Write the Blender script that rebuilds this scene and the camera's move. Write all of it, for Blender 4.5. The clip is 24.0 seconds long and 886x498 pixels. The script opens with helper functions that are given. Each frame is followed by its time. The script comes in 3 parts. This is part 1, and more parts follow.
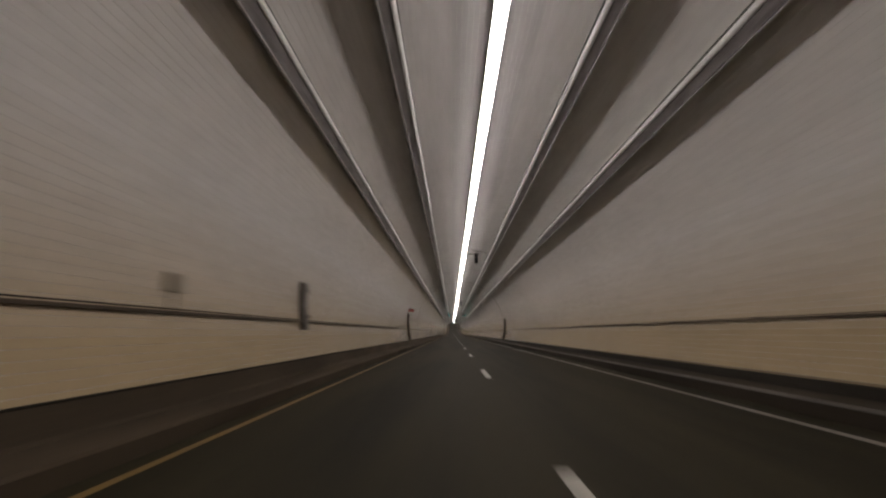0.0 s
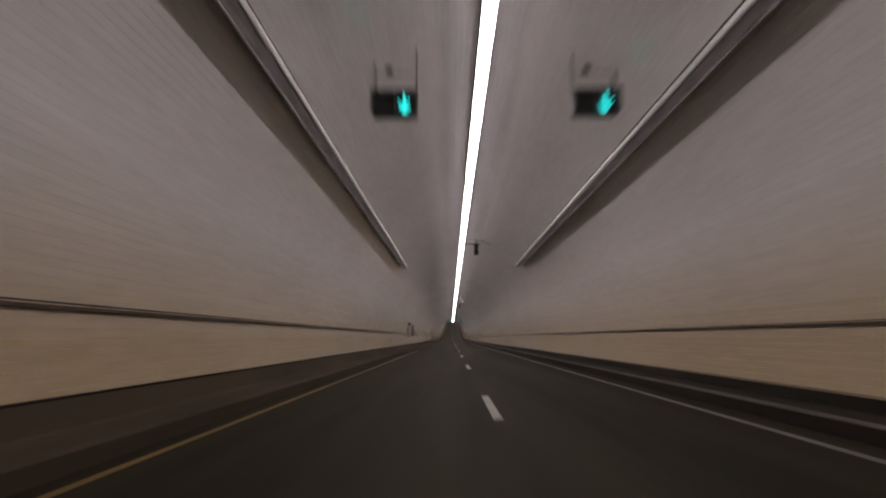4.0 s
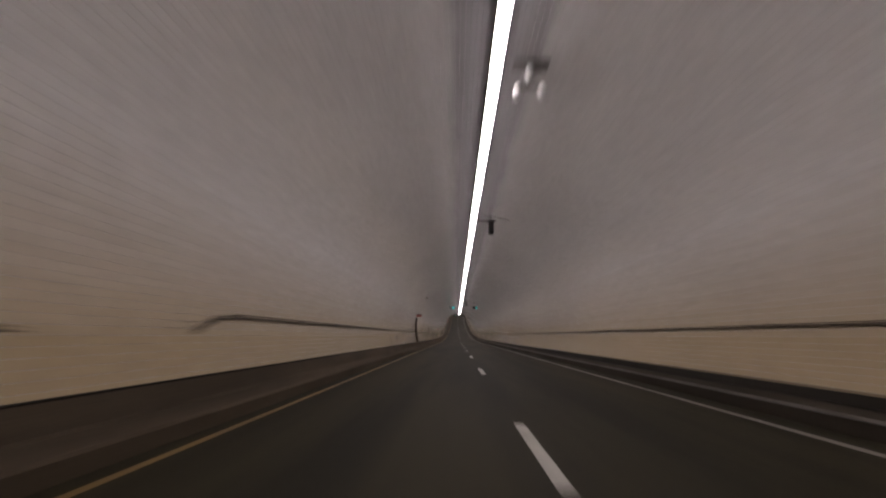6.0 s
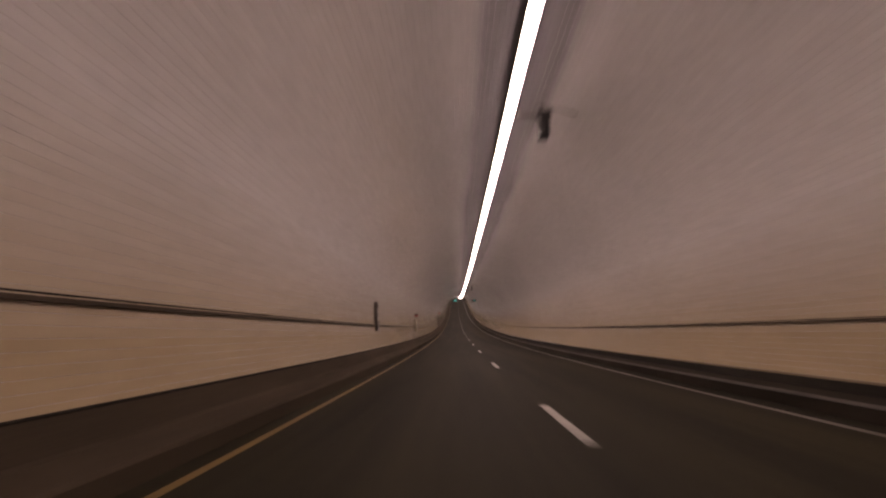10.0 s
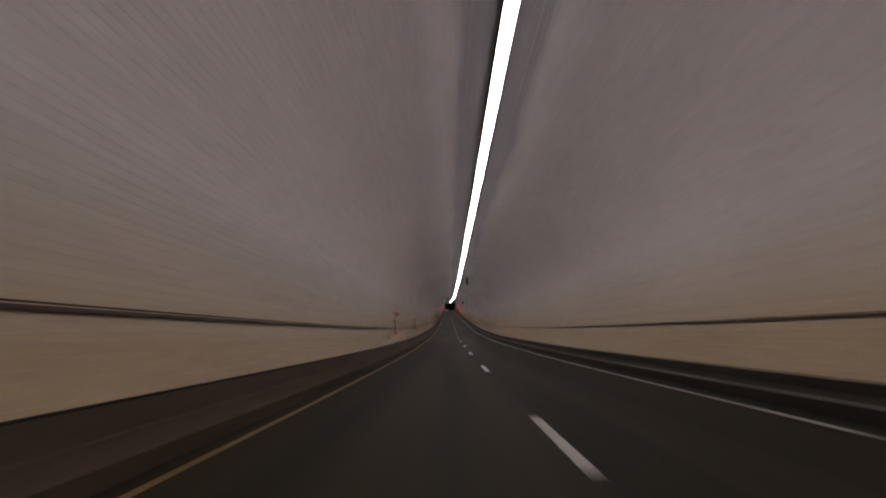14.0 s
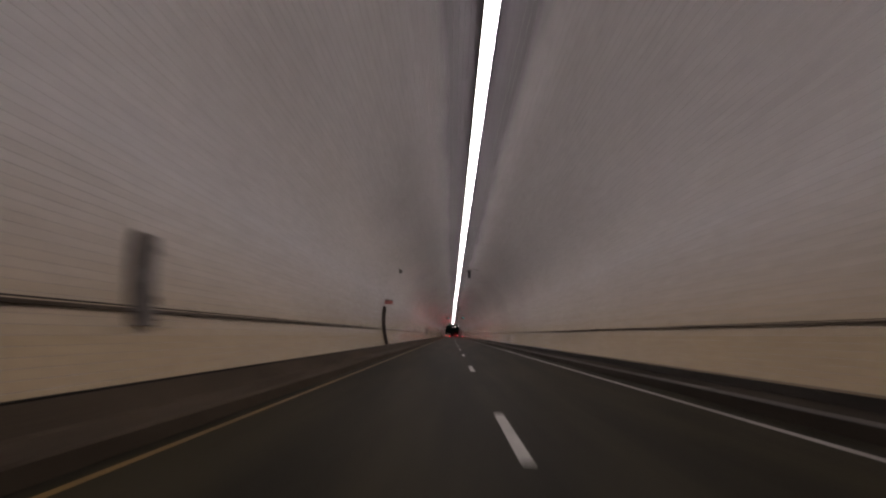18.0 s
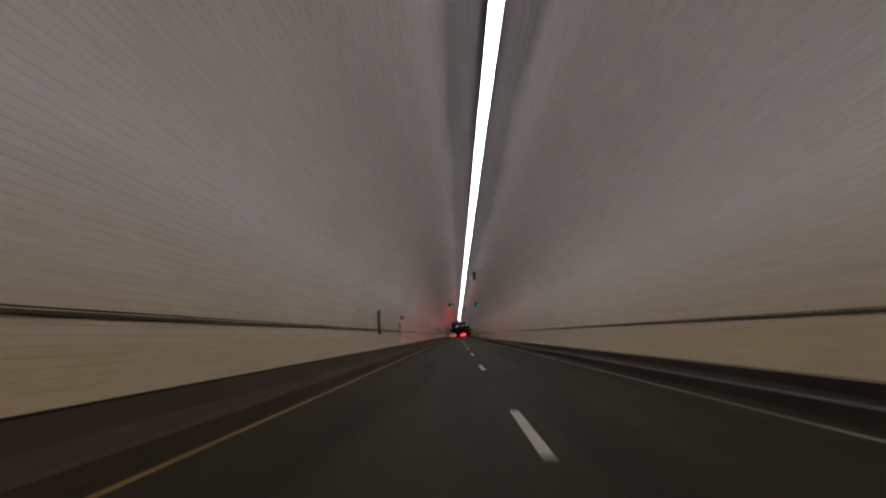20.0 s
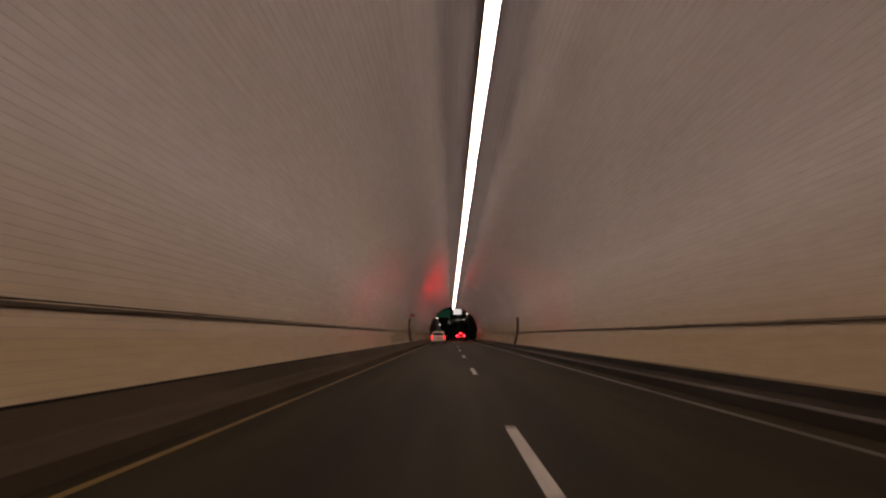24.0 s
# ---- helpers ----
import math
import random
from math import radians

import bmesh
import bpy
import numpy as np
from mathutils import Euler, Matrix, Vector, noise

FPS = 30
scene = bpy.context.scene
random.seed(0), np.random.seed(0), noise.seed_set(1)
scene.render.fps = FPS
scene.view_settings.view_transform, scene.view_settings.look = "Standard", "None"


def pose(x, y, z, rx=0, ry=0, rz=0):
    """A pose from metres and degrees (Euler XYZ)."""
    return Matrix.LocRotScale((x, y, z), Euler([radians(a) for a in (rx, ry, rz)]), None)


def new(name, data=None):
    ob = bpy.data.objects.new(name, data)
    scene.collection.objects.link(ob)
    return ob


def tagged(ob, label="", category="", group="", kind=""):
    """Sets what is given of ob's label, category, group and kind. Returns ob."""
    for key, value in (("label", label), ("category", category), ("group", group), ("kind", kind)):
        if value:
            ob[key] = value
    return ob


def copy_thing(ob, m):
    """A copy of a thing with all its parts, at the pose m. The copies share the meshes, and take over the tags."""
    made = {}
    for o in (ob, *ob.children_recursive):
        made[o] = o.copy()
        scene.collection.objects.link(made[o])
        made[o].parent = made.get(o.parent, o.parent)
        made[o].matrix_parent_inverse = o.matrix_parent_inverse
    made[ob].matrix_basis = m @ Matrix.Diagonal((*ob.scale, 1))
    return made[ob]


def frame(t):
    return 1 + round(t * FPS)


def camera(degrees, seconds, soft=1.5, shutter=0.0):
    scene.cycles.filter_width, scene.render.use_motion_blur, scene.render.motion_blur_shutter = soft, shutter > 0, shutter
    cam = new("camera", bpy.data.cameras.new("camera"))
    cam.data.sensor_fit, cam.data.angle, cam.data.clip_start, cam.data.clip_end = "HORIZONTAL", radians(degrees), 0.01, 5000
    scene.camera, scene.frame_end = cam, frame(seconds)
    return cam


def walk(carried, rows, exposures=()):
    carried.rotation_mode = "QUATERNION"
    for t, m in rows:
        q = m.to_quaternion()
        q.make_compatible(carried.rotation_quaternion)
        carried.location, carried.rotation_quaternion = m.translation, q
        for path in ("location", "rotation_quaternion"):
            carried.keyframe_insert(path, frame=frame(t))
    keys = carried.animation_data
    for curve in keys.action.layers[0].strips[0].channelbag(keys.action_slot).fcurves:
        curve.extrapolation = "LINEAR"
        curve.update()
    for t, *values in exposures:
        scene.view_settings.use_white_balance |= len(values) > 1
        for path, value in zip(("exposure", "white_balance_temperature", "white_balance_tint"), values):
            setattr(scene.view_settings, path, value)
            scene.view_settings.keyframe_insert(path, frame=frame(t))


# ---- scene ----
cam = camera(76.02, 24.0, soft=2.3, shutter=0.5)
# seconds, x, y, z, pitch, roll, yaw
PATH = [
    (0.0, -0.858, 1.83, 0.968, 4.74, -0.74, 0.82),
    (0.5, -0.857, 18.75, -0.115, 4.93, -1.24, 0.80),
    (1.0, -0.875, 34.03, -1.093, 5.07, -1.66, 0.60),
    (1.5, -0.863, 49.44, -2.079, 5.16, -1.80, 0.46),
    (2.0, -0.819, 65.32, -3.095, 5.20, -1.67, 0.37),
    (2.5, -0.758, 81.48, -4.130, 5.21, -1.35, 0.35),
    (3.0, -0.695, 97.73, -5.169, 5.20, -0.93, 0.40),
    (3.5, -0.646, 113.85, -6.201, 5.20, -0.51, 0.53),
    (4.0, -0.627, 129.65, -7.213, 5.22, -0.18, 0.77),
    (4.5, -0.634, 145.34, -8.217, 5.25, 0.08, 1.10),
    (5.0, -0.641, 162.10, -9.289, 5.07, 0.28, 1.06),
    (5.5, -0.704, 178.66, -10.349, 4.78, 0.24, 1.15),
    (6.0, -0.780, 194.18, -11.342, 5.06, 0.03, 1.33),
    (6.5, -0.899, 210.66, -12.397, 4.83, -0.43, 1.36),
    (7.0, -1.014, 227.93, -13.502, 4.94, -1.02, 1.33),
    (7.5, -1.100, 244.32, -14.551, 4.97, -1.76, 1.38),
    (8.0, -1.248, 261.09, -15.625, 5.14, -2.38, 0.95),
    (8.5, -1.274, 277.40, -16.668, 5.21, -2.66, 0.82),
    (9.0, -1.347, 293.41, -17.686, 5.43, -2.51, 0.65),
    (9.5, -1.308, 309.95, -18.648, 5.72, -1.35, 0.82),
    (10.0, -1.336, 326.57, -19.500, 5.97, -0.54, 1.16),
    (10.4, -1.364, 339.82, -20.098, 6.39, -1.10, 1.03),
    (11.0, -1.390, 359.88, -20.866, 7.00, -1.76, 0.83),
    (11.5, -1.397, 376.70, -21.382, 7.46, -2.13, 0.69),
    (12.0, -1.381, 393.48, -21.780, 7.88, -2.31, 0.57),
    (12.6, -1.321, 413.38, -22.102, 8.29, -2.25, 0.48),
    (13.0, -1.253, 426.62, -22.225, 8.51, -2.04, 0.45),
    (13.5, -1.186, 444.09, -22.277, 8.88, -1.58, 0.53),
    (14.0, -1.101, 461.84, -22.201, 9.27, -1.18, 0.46),
    (14.5, -1.024, 479.68, -21.994, 9.61, -1.30, 0.38),
    (15.0, -0.946, 496.86, -21.670, 9.99, -1.37, 0.40),
    (15.5, -0.855, 513.17, -21.250, 10.54, -0.85, 0.60),
    (16.0, -0.801, 530.18, -20.695, 10.85, -0.25, 0.46),
    (16.5, -0.720, 546.19, -20.064, 11.38, -0.03, 0.59),
    (17.0, -0.673, 562.21, -19.326, 11.60, 0.06, 0.56),
    (17.5, -0.648, 579.29, -18.422, 12.02, 0.12, 0.78),
    (18.0, -0.652, 595.47, -17.456, 12.30, 0.10, 0.85),
    (18.5, -0.664, 611.00, -16.459, 12.32, -0.11, 0.97),
    (19.0, -0.683, 626.21, -15.481, 12.32, -0.51, 1.12),
    (19.5, -0.715, 641.25, -14.514, 12.32, -1.01, 1.24),
    (20.0, -0.766, 656.28, -13.547, 12.30, -1.50, 1.22),
    (20.5, -0.841, 671.44, -12.572, 12.21, -1.88, 0.99),
    (21.0, -0.941, 686.55, -11.601, 12.06, -2.16, 0.54),
    (21.5, -0.956, 700.57, -10.699, 12.20, -2.37, 0.56),
    (22.0, -0.920, 714.38, -9.812, 12.22, -2.37, 0.33),
    (22.5, -0.877, 727.71, -8.954, 12.31, -1.93, 0.36),
    (23.0, -0.814, 740.95, -8.103, 12.33, -1.33, 0.37),
    (23.5, -0.800, 754.14, -7.255, 12.54, -0.83, 0.57),
    (24.0, -0.708, 767.28, -6.410, 12.35, -0.34, 0.65),
]
walk(cam, [(t, pose(x, y, z, 90 + p, 0, w) @ pose(0, 0, 0, 0, 0, r)) for t, x, y, z, p, r, w in PATH],
     exposures=[(0.0, 0.02, 6700, 2), (0.8, -0.05, 6500, 10), (5.5, 0.0, 6500, 10), (7.0, 0.05, 6300, 6), (9.0, 0.05, 6450, 8), (9.6, 0.05, 7900, 26), (10.0, 0.05, 8000, 29), (12.6, -0.23, 8200, 31), (13.0, -0.3, 8200, 31), (13.6, -0.27, 6500, 11), (14.5, -0.22, 6500, 11), (16.0, -0.12, 6600, 14), (17.0, -0.12, 6600, 15), (18.0, -0.16, 6400, 11), (20.5, -0.2, 6350, 3), (21.0, -0.2, 6350, 3), (22.4, -0.23, 6400, 7), (23.0, -0.15, 7350, 12), (24.0, -0.28, 8500, 21)])

# ---- night outside, lamps inside ----
world = bpy.data.worlds.new("night")
world.use_nodes = True
world.node_tree.nodes["Background"].inputs[0].default_value = (0.10, 0.16, 0.15, 1)
world.node_tree.nodes["Background"].inputs[1].default_value = 0.01
scene.world = world

# ---- the tunnel's line: down, through a sag, and up again ----
SAG_A, SAG_B, SAG_K, GRADE = 287.50, 598.43, 0.0004126, -0.064
START, PORTAL, FAR = -70.0, 878.0, 1500.0
RAD, MID = 4.60, 1.95          # arch radius and the height of its centre over the road
LED_POWER = 15.7


def road_z(y):
    c = min(max(y, SAG_A), SAG_B)
    z = GRADE * y + SAG_K * (c - SAG_A) ** 2 / 2 + SAG_K * (SAG_B - SAG_A) * max(y - SAG_B, 0)
    if y > 930:                # the ramp levels out above ground
        q = min(y, 1100) - 930
        z -= 0.5 * q * q * SLOPE_OUT / 170 + max(y - 1100, 0) * SLOPE_OUT
    return z


SLOPE_OUT = GRADE + SAG_K * (SAG_B - SAG_A)


def road_slope(y):
    return math.degrees(math.atan((road_z(y + 0.5) - road_z(y - 0.5))))


def stations(y0, y1, fine=7.0, coarse=24.0):
    out, y = [y0], y0
    while y < y1 - 0.01:
        step = fine if (SAG_A - 12 < y < SAG_B + 2 or y > 920) else coarse
        y = min(y + step, y1)
        out.append(y)
    return out


# ---- materials ----
def shader(name):
    m = bpy.data.materials.new(name)
    m.use_nodes = True
    t = m.node_tree
    return m, t, t.nodes["Principled BSDF"]


def node(t, kind, **kw):
    n = t.nodes.new(kind)
    for k, v in kw.items():
        n.inputs[k].default_value = v
    return n


def ramp(t, fac, stops):
    r = t.nodes.new("ShaderNodeValToRGB")
    e = r.color_ramp.elements
    while len(e) < len(stops):
        e.new(0.5)
    for q, (p, c) in zip(e, stops):
        q.position, q.color = p, (*c, 1) if len(c) == 3 else c
    t.links.new(fac, r.inputs[0])
    return r.outputs[0]


def mix(t, fac, a, b, kind="MIX"):
    n = t.nodes.new("ShaderNodeMix")
    n.data_type, n.blend_type = "RGBA", kind
    for val, sock in ((fac, n.inputs[0]), (a, n.inputs[6]), (b, n.inputs[7])):
        if hasattr(val, "default_value"):
            t.links.new(val, sock)
        else:
            sock.default_value = val if isinstance(val, float) else (*val, 1)
    return n.outputs[2]


def coords(t, scale=(1, 1, 1)):
    c = t.nodes.new("ShaderNodeTexCoord")
    m = node(t, "ShaderNodeMapping", Scale=scale)
    t.links.new(c.outputs["Object"], m.inputs[0])
    return m.outputs[0]


def noise_tex(t, scale, stretch=(1, 1, 1), detail=4.0, rough=0.55):
    n = node(t, "ShaderNodeTexNoise", Scale=scale, Detail=detail, Roughness=rough)
    t.links.new(coords(t, stretch), n.inputs["Vector"])
    return n.outputs["Fac"]


def bump(t, b, height, strength, distance=0.01):
    n = node(t, "ShaderNodeBump", Strength=strength, Distance=distance)
    t.links.new(height, n.inputs["Height"])
    t.links.new(n.outputs[0], b.inputs["Normal"])


def worn(name, dark, light, rough=0.6, metal=0.0, scale=3.0, stretch=(1, 1, 1), grain=60.0, bumps=0.15, gloss=0.5):
    m, t, b = shader(name)
    big, small = noise_tex(t, scale, stretch), noise_tex(t, grain, stretch, 3.0)
    base = ramp(t, big, [(0.3, dark), (0.7, light)])
    base = mix(t, 0.25, base, ramp(t, small, [(0.3, [c * 0.6 for c in dark]), (0.7, [min(c * 1.25, 0.9) for c in light])]))
    t.links.new(base, b.inputs["Base Color"])
    b.inputs["Roughness"].default_value, b.inputs["Metallic"].default_value = rough, metal
    b.inputs["Specular IOR Level"].default_value = gloss
    bump(t, b, small, bumps)
    return m


def glow(name, colour, strength):
    m, t, b = shader(name)
    b.inputs["Base Color"].default_value = (*[c * 0.5 for c in colour], 1)
    b.inputs["Emission Color"].default_value = (*colour, 1)
    b.inputs["Emission Strength"].default_value = strength
    return m


def tile_material(name, tone, sooty=False):
    """Glazed tile; tone: the glaze's colour."""
    m, t, b = shader(name)
    dark, light = [c * 0.90 for c in tone], [c * 1.08 for c in tone]
    big = noise_tex(t, 0.35, (1, 0.25, 1), 5.0)
    fine = noise_tex(t, 9.0, (1, 0.3, 1), 4.0)
    base = ramp(t, big, [(0.3, dark), (0.7, light)])
    info = t.nodes.new("ShaderNodeObjectInfo")
    base = mix(t, 0.035, base, ramp(t, info.outputs["Random"], [(0, [c * 0.72 for c in tone]), (1, [c * 1.2 for c in tone])]))
    base = mix(t, 0.18, base, ramp(t, fine, [(0.35, [c * 0.64 for c in tone]), (0.65, [c * 1.24 for c in tone])]))
    if sooty:
        # exhaust soot along the crown with a ragged edge; its wide tail offsets lamp glare
        sep = t.nodes.new("ShaderNodeSeparateXYZ")
        t.links.new(coords(t), sep.inputs[0])
        away = t.nodes.new("ShaderNodeMath")
        away.operation = "ABSOLUTE"
        t.links.new(sep.outputs[0], away.inputs[0])
        ragged = node(t, "ShaderNodeMath")
        ragged.operation = "MULTIPLY_ADD"
        ragged.inputs[1].default_value = -0.5
        t.links.new(noise_tex(t, 1.1, (1.4, 0.16, 0.2), 6.0, 0.65), ragged.inputs[0])
        t.links.new(away.outputs[0], ragged.inputs[2])
        half = t.nodes.new("ShaderNodeMath")
        half.operation = "MULTIPLY"
        half.inputs[1].default_value = 0.5
        t.links.new(ragged.outputs[0], half.inputs[0])
        soot = ramp(t, half.outputs[0], [(p, (k,) * 3) for p, k in ((0.0, 0.92), (0.24, 0.82), (0.36, 0.46), (0.55, 0.16), (0.80, 0.04), (1.0, 0.0))])
        # 0.70 over the first stretch darkens the crown against lamp glare
        along = t.nodes.new("ShaderNodeSeparateXYZ")
        t.links.new(coords(t, (1, 0.001, 1)), along.inputs[0])
        soot = mix(t, 1.0, soot, ramp(t, along.outputs[1], [(0.11, (0.70,) * 3), (0.23, (1.0,) * 3)]), "MULTIPLY")
        base = mix(t, soot, base, (0.076, 0.069, 0.077))
    t.links.new(base, b.inputs["Base Color"])
    rough = ramp(t, fine, [(0.3, (0.10, 0.10, 0.10)), (0.7, (0.20, 0.20, 0.20))])
    b.inputs["Specular IOR Level"].default_value = 0.5
    if sooty:                                      # soot takes the gloss away
        t.links.new(ramp(t, soot, [(0.0, (0.5,) * 3), (0.30, (0.05,) * 3), (0.6, (0.0,) * 3)]), b.inputs["Specular IOR Level"])
    t.links.new(rough, b.inputs["Roughness"])
    bump(t, b, fine, 0.03)
    return m


def asphalt_material():
    m, t, b = shader("asphalt")
    grit = noise_tex(t, 55.0, (1, 0.5, 1), 4.0)
    lane = noise_tex(t, 0.9, (1.1, 0.02, 1), 3.0)
    patch = noise_tex(t, 0.25, (1, 0.3, 1), 5.0)
    base = ramp(t, lane, [(0.38, (0.0073, 0.0060, 0.0031)), (0.64, (0.0501, 0.0415, 0.0217))])
    base = mix(t, 0.35, base, ramp(t, patch, [(0.3, (0.0105, 0.0086, 0.0044)), (0.7, (0.0292, 0.0243, 0.0129))]))
    base = mix(t, 0.35, base, ramp(t, grit, [(0.35, (0.0052, 0.0042, 0.0022)), (0.65, (0.0362, 0.0302, 0.0162))]))
    t.links.new(base, b.inputs["Base Color"])
    b.inputs["Roughness"].default_value = 0.76
    b.inputs["Specular IOR Level"].default_value = 0.13
    bump(t, b, grit, 0.35)
    return m


def grout_material():
    """Cement joints, pale at first and dirtier towards the far end."""
    m, t, b = shader("dirty_grout")
    sep = t.nodes.new("ShaderNodeSeparateXYZ")
    t.links.new(coords(t, (1, 0.001, 1)), sep.inputs[0])
    dirt = ramp(t, sep.outputs[1], [(0.42, (0, 0, 0)), (0.68, (1, 1, 1))])
    fine = noise_tex(t, 2.0, (1, 0.2, 1))
    pale = ramp(t, fine, [(0.3, (0.62, 0.595, 0.57)), (0.7, (0.76, 0.73, 0.70))])
    dark = ramp(t, fine, [(0.3, (0.33, 0.30, 0.275)), (0.7, (0.48, 0.445, 0.41))])
    t.links.new(mix(t, dirt, pale, dark), b.inputs["Base Color"])
    b.inputs["Roughness"].default_value = 0.85
    bump(t, b, fine, 0.15)
    return m


ASPHALT = asphalt_material()
GREY, CREAM_TONE = Vector((0.80, 0.775, 0.772)), Vector((0.50, 0.395, 0.25))     # upper grey and lower cream courses; cream kept darker for dimmer light low down
SOOTY_TILE = tile_material("sooty_glazed_tile", GREY, True)
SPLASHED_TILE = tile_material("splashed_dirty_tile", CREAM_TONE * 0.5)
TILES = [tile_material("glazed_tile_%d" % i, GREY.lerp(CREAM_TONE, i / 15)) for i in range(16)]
GROUT = grout_material()
CONCRETE = worn("stained_concrete", (0.10, 0.09, 0.08), (0.19, 0.175, 0.155), 0.85, scale=0.8, stretch=(1, 0.3, 1))
SCRAPED = worn("scraped_kerb_edge", (0.055, 0.049, 0.043), (0.115, 0.103, 0.092), 0.85, scale=1.4, stretch=(1, 0.3, 1))
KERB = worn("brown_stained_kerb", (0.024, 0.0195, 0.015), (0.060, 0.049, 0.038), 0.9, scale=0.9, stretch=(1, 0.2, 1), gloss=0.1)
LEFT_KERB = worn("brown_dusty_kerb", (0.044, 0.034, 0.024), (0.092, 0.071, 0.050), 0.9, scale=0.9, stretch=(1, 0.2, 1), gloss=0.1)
SOOTY = worn("sooty_concrete", (0.011, 0.0095, 0.008), (0.028, 0.024, 0.020), 0.9, scale=0.9, stretch=(1, 0.3, 1), gloss=0.1)
WHITE_LINE = worn("worn_white_line", (0.27, 0.255, 0.23), (0.55, 0.53, 0.49), 0.6, scale=2.5, stretch=(2, 0.5, 1))
FAINT_LINE = worn("dirty_white_line", (0.09, 0.083, 0.075), (0.29, 0.27, 0.245), 0.6, scale=1.2, stretch=(2, 0.3, 1))
CLEAN_LINE = worn("fresher_white_line", (0.20, 0.19, 0.175), (0.48, 0.46, 0.43), 0.6, scale=1.2, stretch=(2, 0.3, 1))
GRIMY_LINE = worn("grimy_white_line", (0.045, 0.041, 0.036), (0.19, 0.175, 0.155), 0.6, scale=1.2, stretch=(2, 0.3, 1))
YELLOW_LINE = worn("worn_yellow_line", (0.13, 0.075, 0.018), (0.25, 0.155, 0.038), 0.6, scale=1.5, stretch=(2, 0.4, 1))
STEEL = worn("galvanised_steel", (0.22, 0.21, 0.21), (0.40, 0.39, 0.39), 0.4, 0.35, scale=2.0, stretch=(1, 0.15, 1))
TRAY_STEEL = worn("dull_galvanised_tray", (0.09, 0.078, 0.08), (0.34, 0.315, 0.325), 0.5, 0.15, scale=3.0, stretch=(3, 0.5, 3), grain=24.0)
# paler copy of the tray steel, with lamp light put into its colour
PALE_LIT_STEEL = worn("pale_lamplit_steel", (0.66, 0.65, 0.665), (0.90, 0.89, 0.90), 0.35, 0.05, scale=3.0, stretch=(1, 0.4, 1), grain=20.0)
DARK_STEEL = worn("dark_painted_steel", (0.055, 0.047, 0.042), (0.10, 0.088, 0.078), 0.5, 0.3)
BROWN_RAIL = worn("grimy_brown_rail", (0.062, 0.049, 0.036), (0.125, 0.100, 0.074), 0.8, 0.0, stretch=(1, 0.2, 1), gloss=0.15)
SEALANT = worn("dull_joint_sealant", (0.13, 0.115, 0.11), (0.24, 0.215, 0.205), 0.8, scale=2.0, gloss=0.2)
RAIL_PIPE = worn("black_grimy_pipe", (0.018, 0.015, 0.012), (0.045, 0.038, 0.031), 0.8, gloss=0.1)
BLACK = worn("black_paint", (0.012, 0.012, 0.012), (0.03, 0.029, 0.028), 0.45)
MATT_BLACK = worn("matt_black_housing", (0.010, 0.009, 0.009), (0.022, 0.020, 0.020), 0.85, gloss=0.1)
SERVICE_BROWN = worn("brown_grey_cabinet_paint", (0.085, 0.072, 0.063), (0.15, 0.128, 0.112), 0.55)
NICHE = worn("dark_niche_paint", (0.034, 0.025, 0.018), (0.066, 0.049, 0.036), 0.7)
CABINET = worn("beige_grey_enamel", (0.25, 0.215, 0.165), (0.35, 0.305, 0.24), 0.5)
RED_SIGN = worn("faded_red_sign", (0.34, 0.11, 0.10), (0.44, 0.16, 0.145), 0.5)
CREAM = worn("cream_bars", (0.45, 0.40, 0.36), (0.6, 0.55, 0.5), 0.5)
LED = glow("led_diffuser", (1.0, 0.885, 0.875), LED_POWER)
GREEN_ARROW = glow("green_arrow_lamps", (0.02, 0.76, 0.72), 2.4)
TAIL_RED = glow("lit_tail_lamp", (1.0, 0.02, 0.03), 9.0)
BRAKE_RED = glow("lit_brake_lamp", (1.0, 0.012, 0.022), 300.0)
GLASS_DARK, _t, _b = shader("dark_glass")
_b.inputs["Base Color"].default_value, _b.inputs["Roughness"].default_value = (0.012, 0.014, 0.014, 1), 0.08


# ---- mesh helpers ----
def part(name, bm, material, parent=None, label="", smooth=False):
    me = bpy.data.meshes.new(name)
    bm.to_mesh(me)
    bm.free()
    me.materials.append(material)
    if smooth:
        for f in me.polygons:
            f.use_smooth = True
    ob = new(name, me)
    if parent:
        ob.parent = parent
    if label:
        tagged(ob, label)
    return ob


def share(ob, name, parent, m):
    """Another part on the same mesh."""
    o = new(name, ob.data)
    o.parent, o.matrix_basis = parent, m
    return o


def thing(name, m, label, category, group="", kind=""):
    ob = new(name)
    ob.matrix_basis = m
    return tagged(ob, label, category, group, kind)


def box(sx, sy, sz, at=(0, 0, 0), bevel=0.0, bm=None):
    """A box centred in x and y on at, standing on it."""
    bm = bm or bmesh.new()
    got = bmesh.ops.create_cube(bm, size=1.0)["verts"]
    for v in got:
        v.co = Vector((v.co.x * sx + at[0], v.co.y * sy + at[1], (v.co.z + 0.5) * sz + at[2]))
    if bevel:
        edges = {e for v in got for e in v.link_edges}
        bmesh.ops.bevel(bm, geom=list(edges), offset=bevel, segments=2, profile=0.6, affect="EDGES")
    return bm


def rod(p, q, r, n=10, bm=None):
    bm = bm or bmesh.new()
    p, q = Vector(p), Vector(q)
    m = Matrix.Translation((p + q) / 2) @ (q - p).to_track_quat("Z", "Y").to_matrix().to_4x4()
    bmesh.ops.create_cone(bm, cap_ends=True, segments=n, radius1=r, radius2=r, depth=(q - p).length, matrix=m)
    return bm


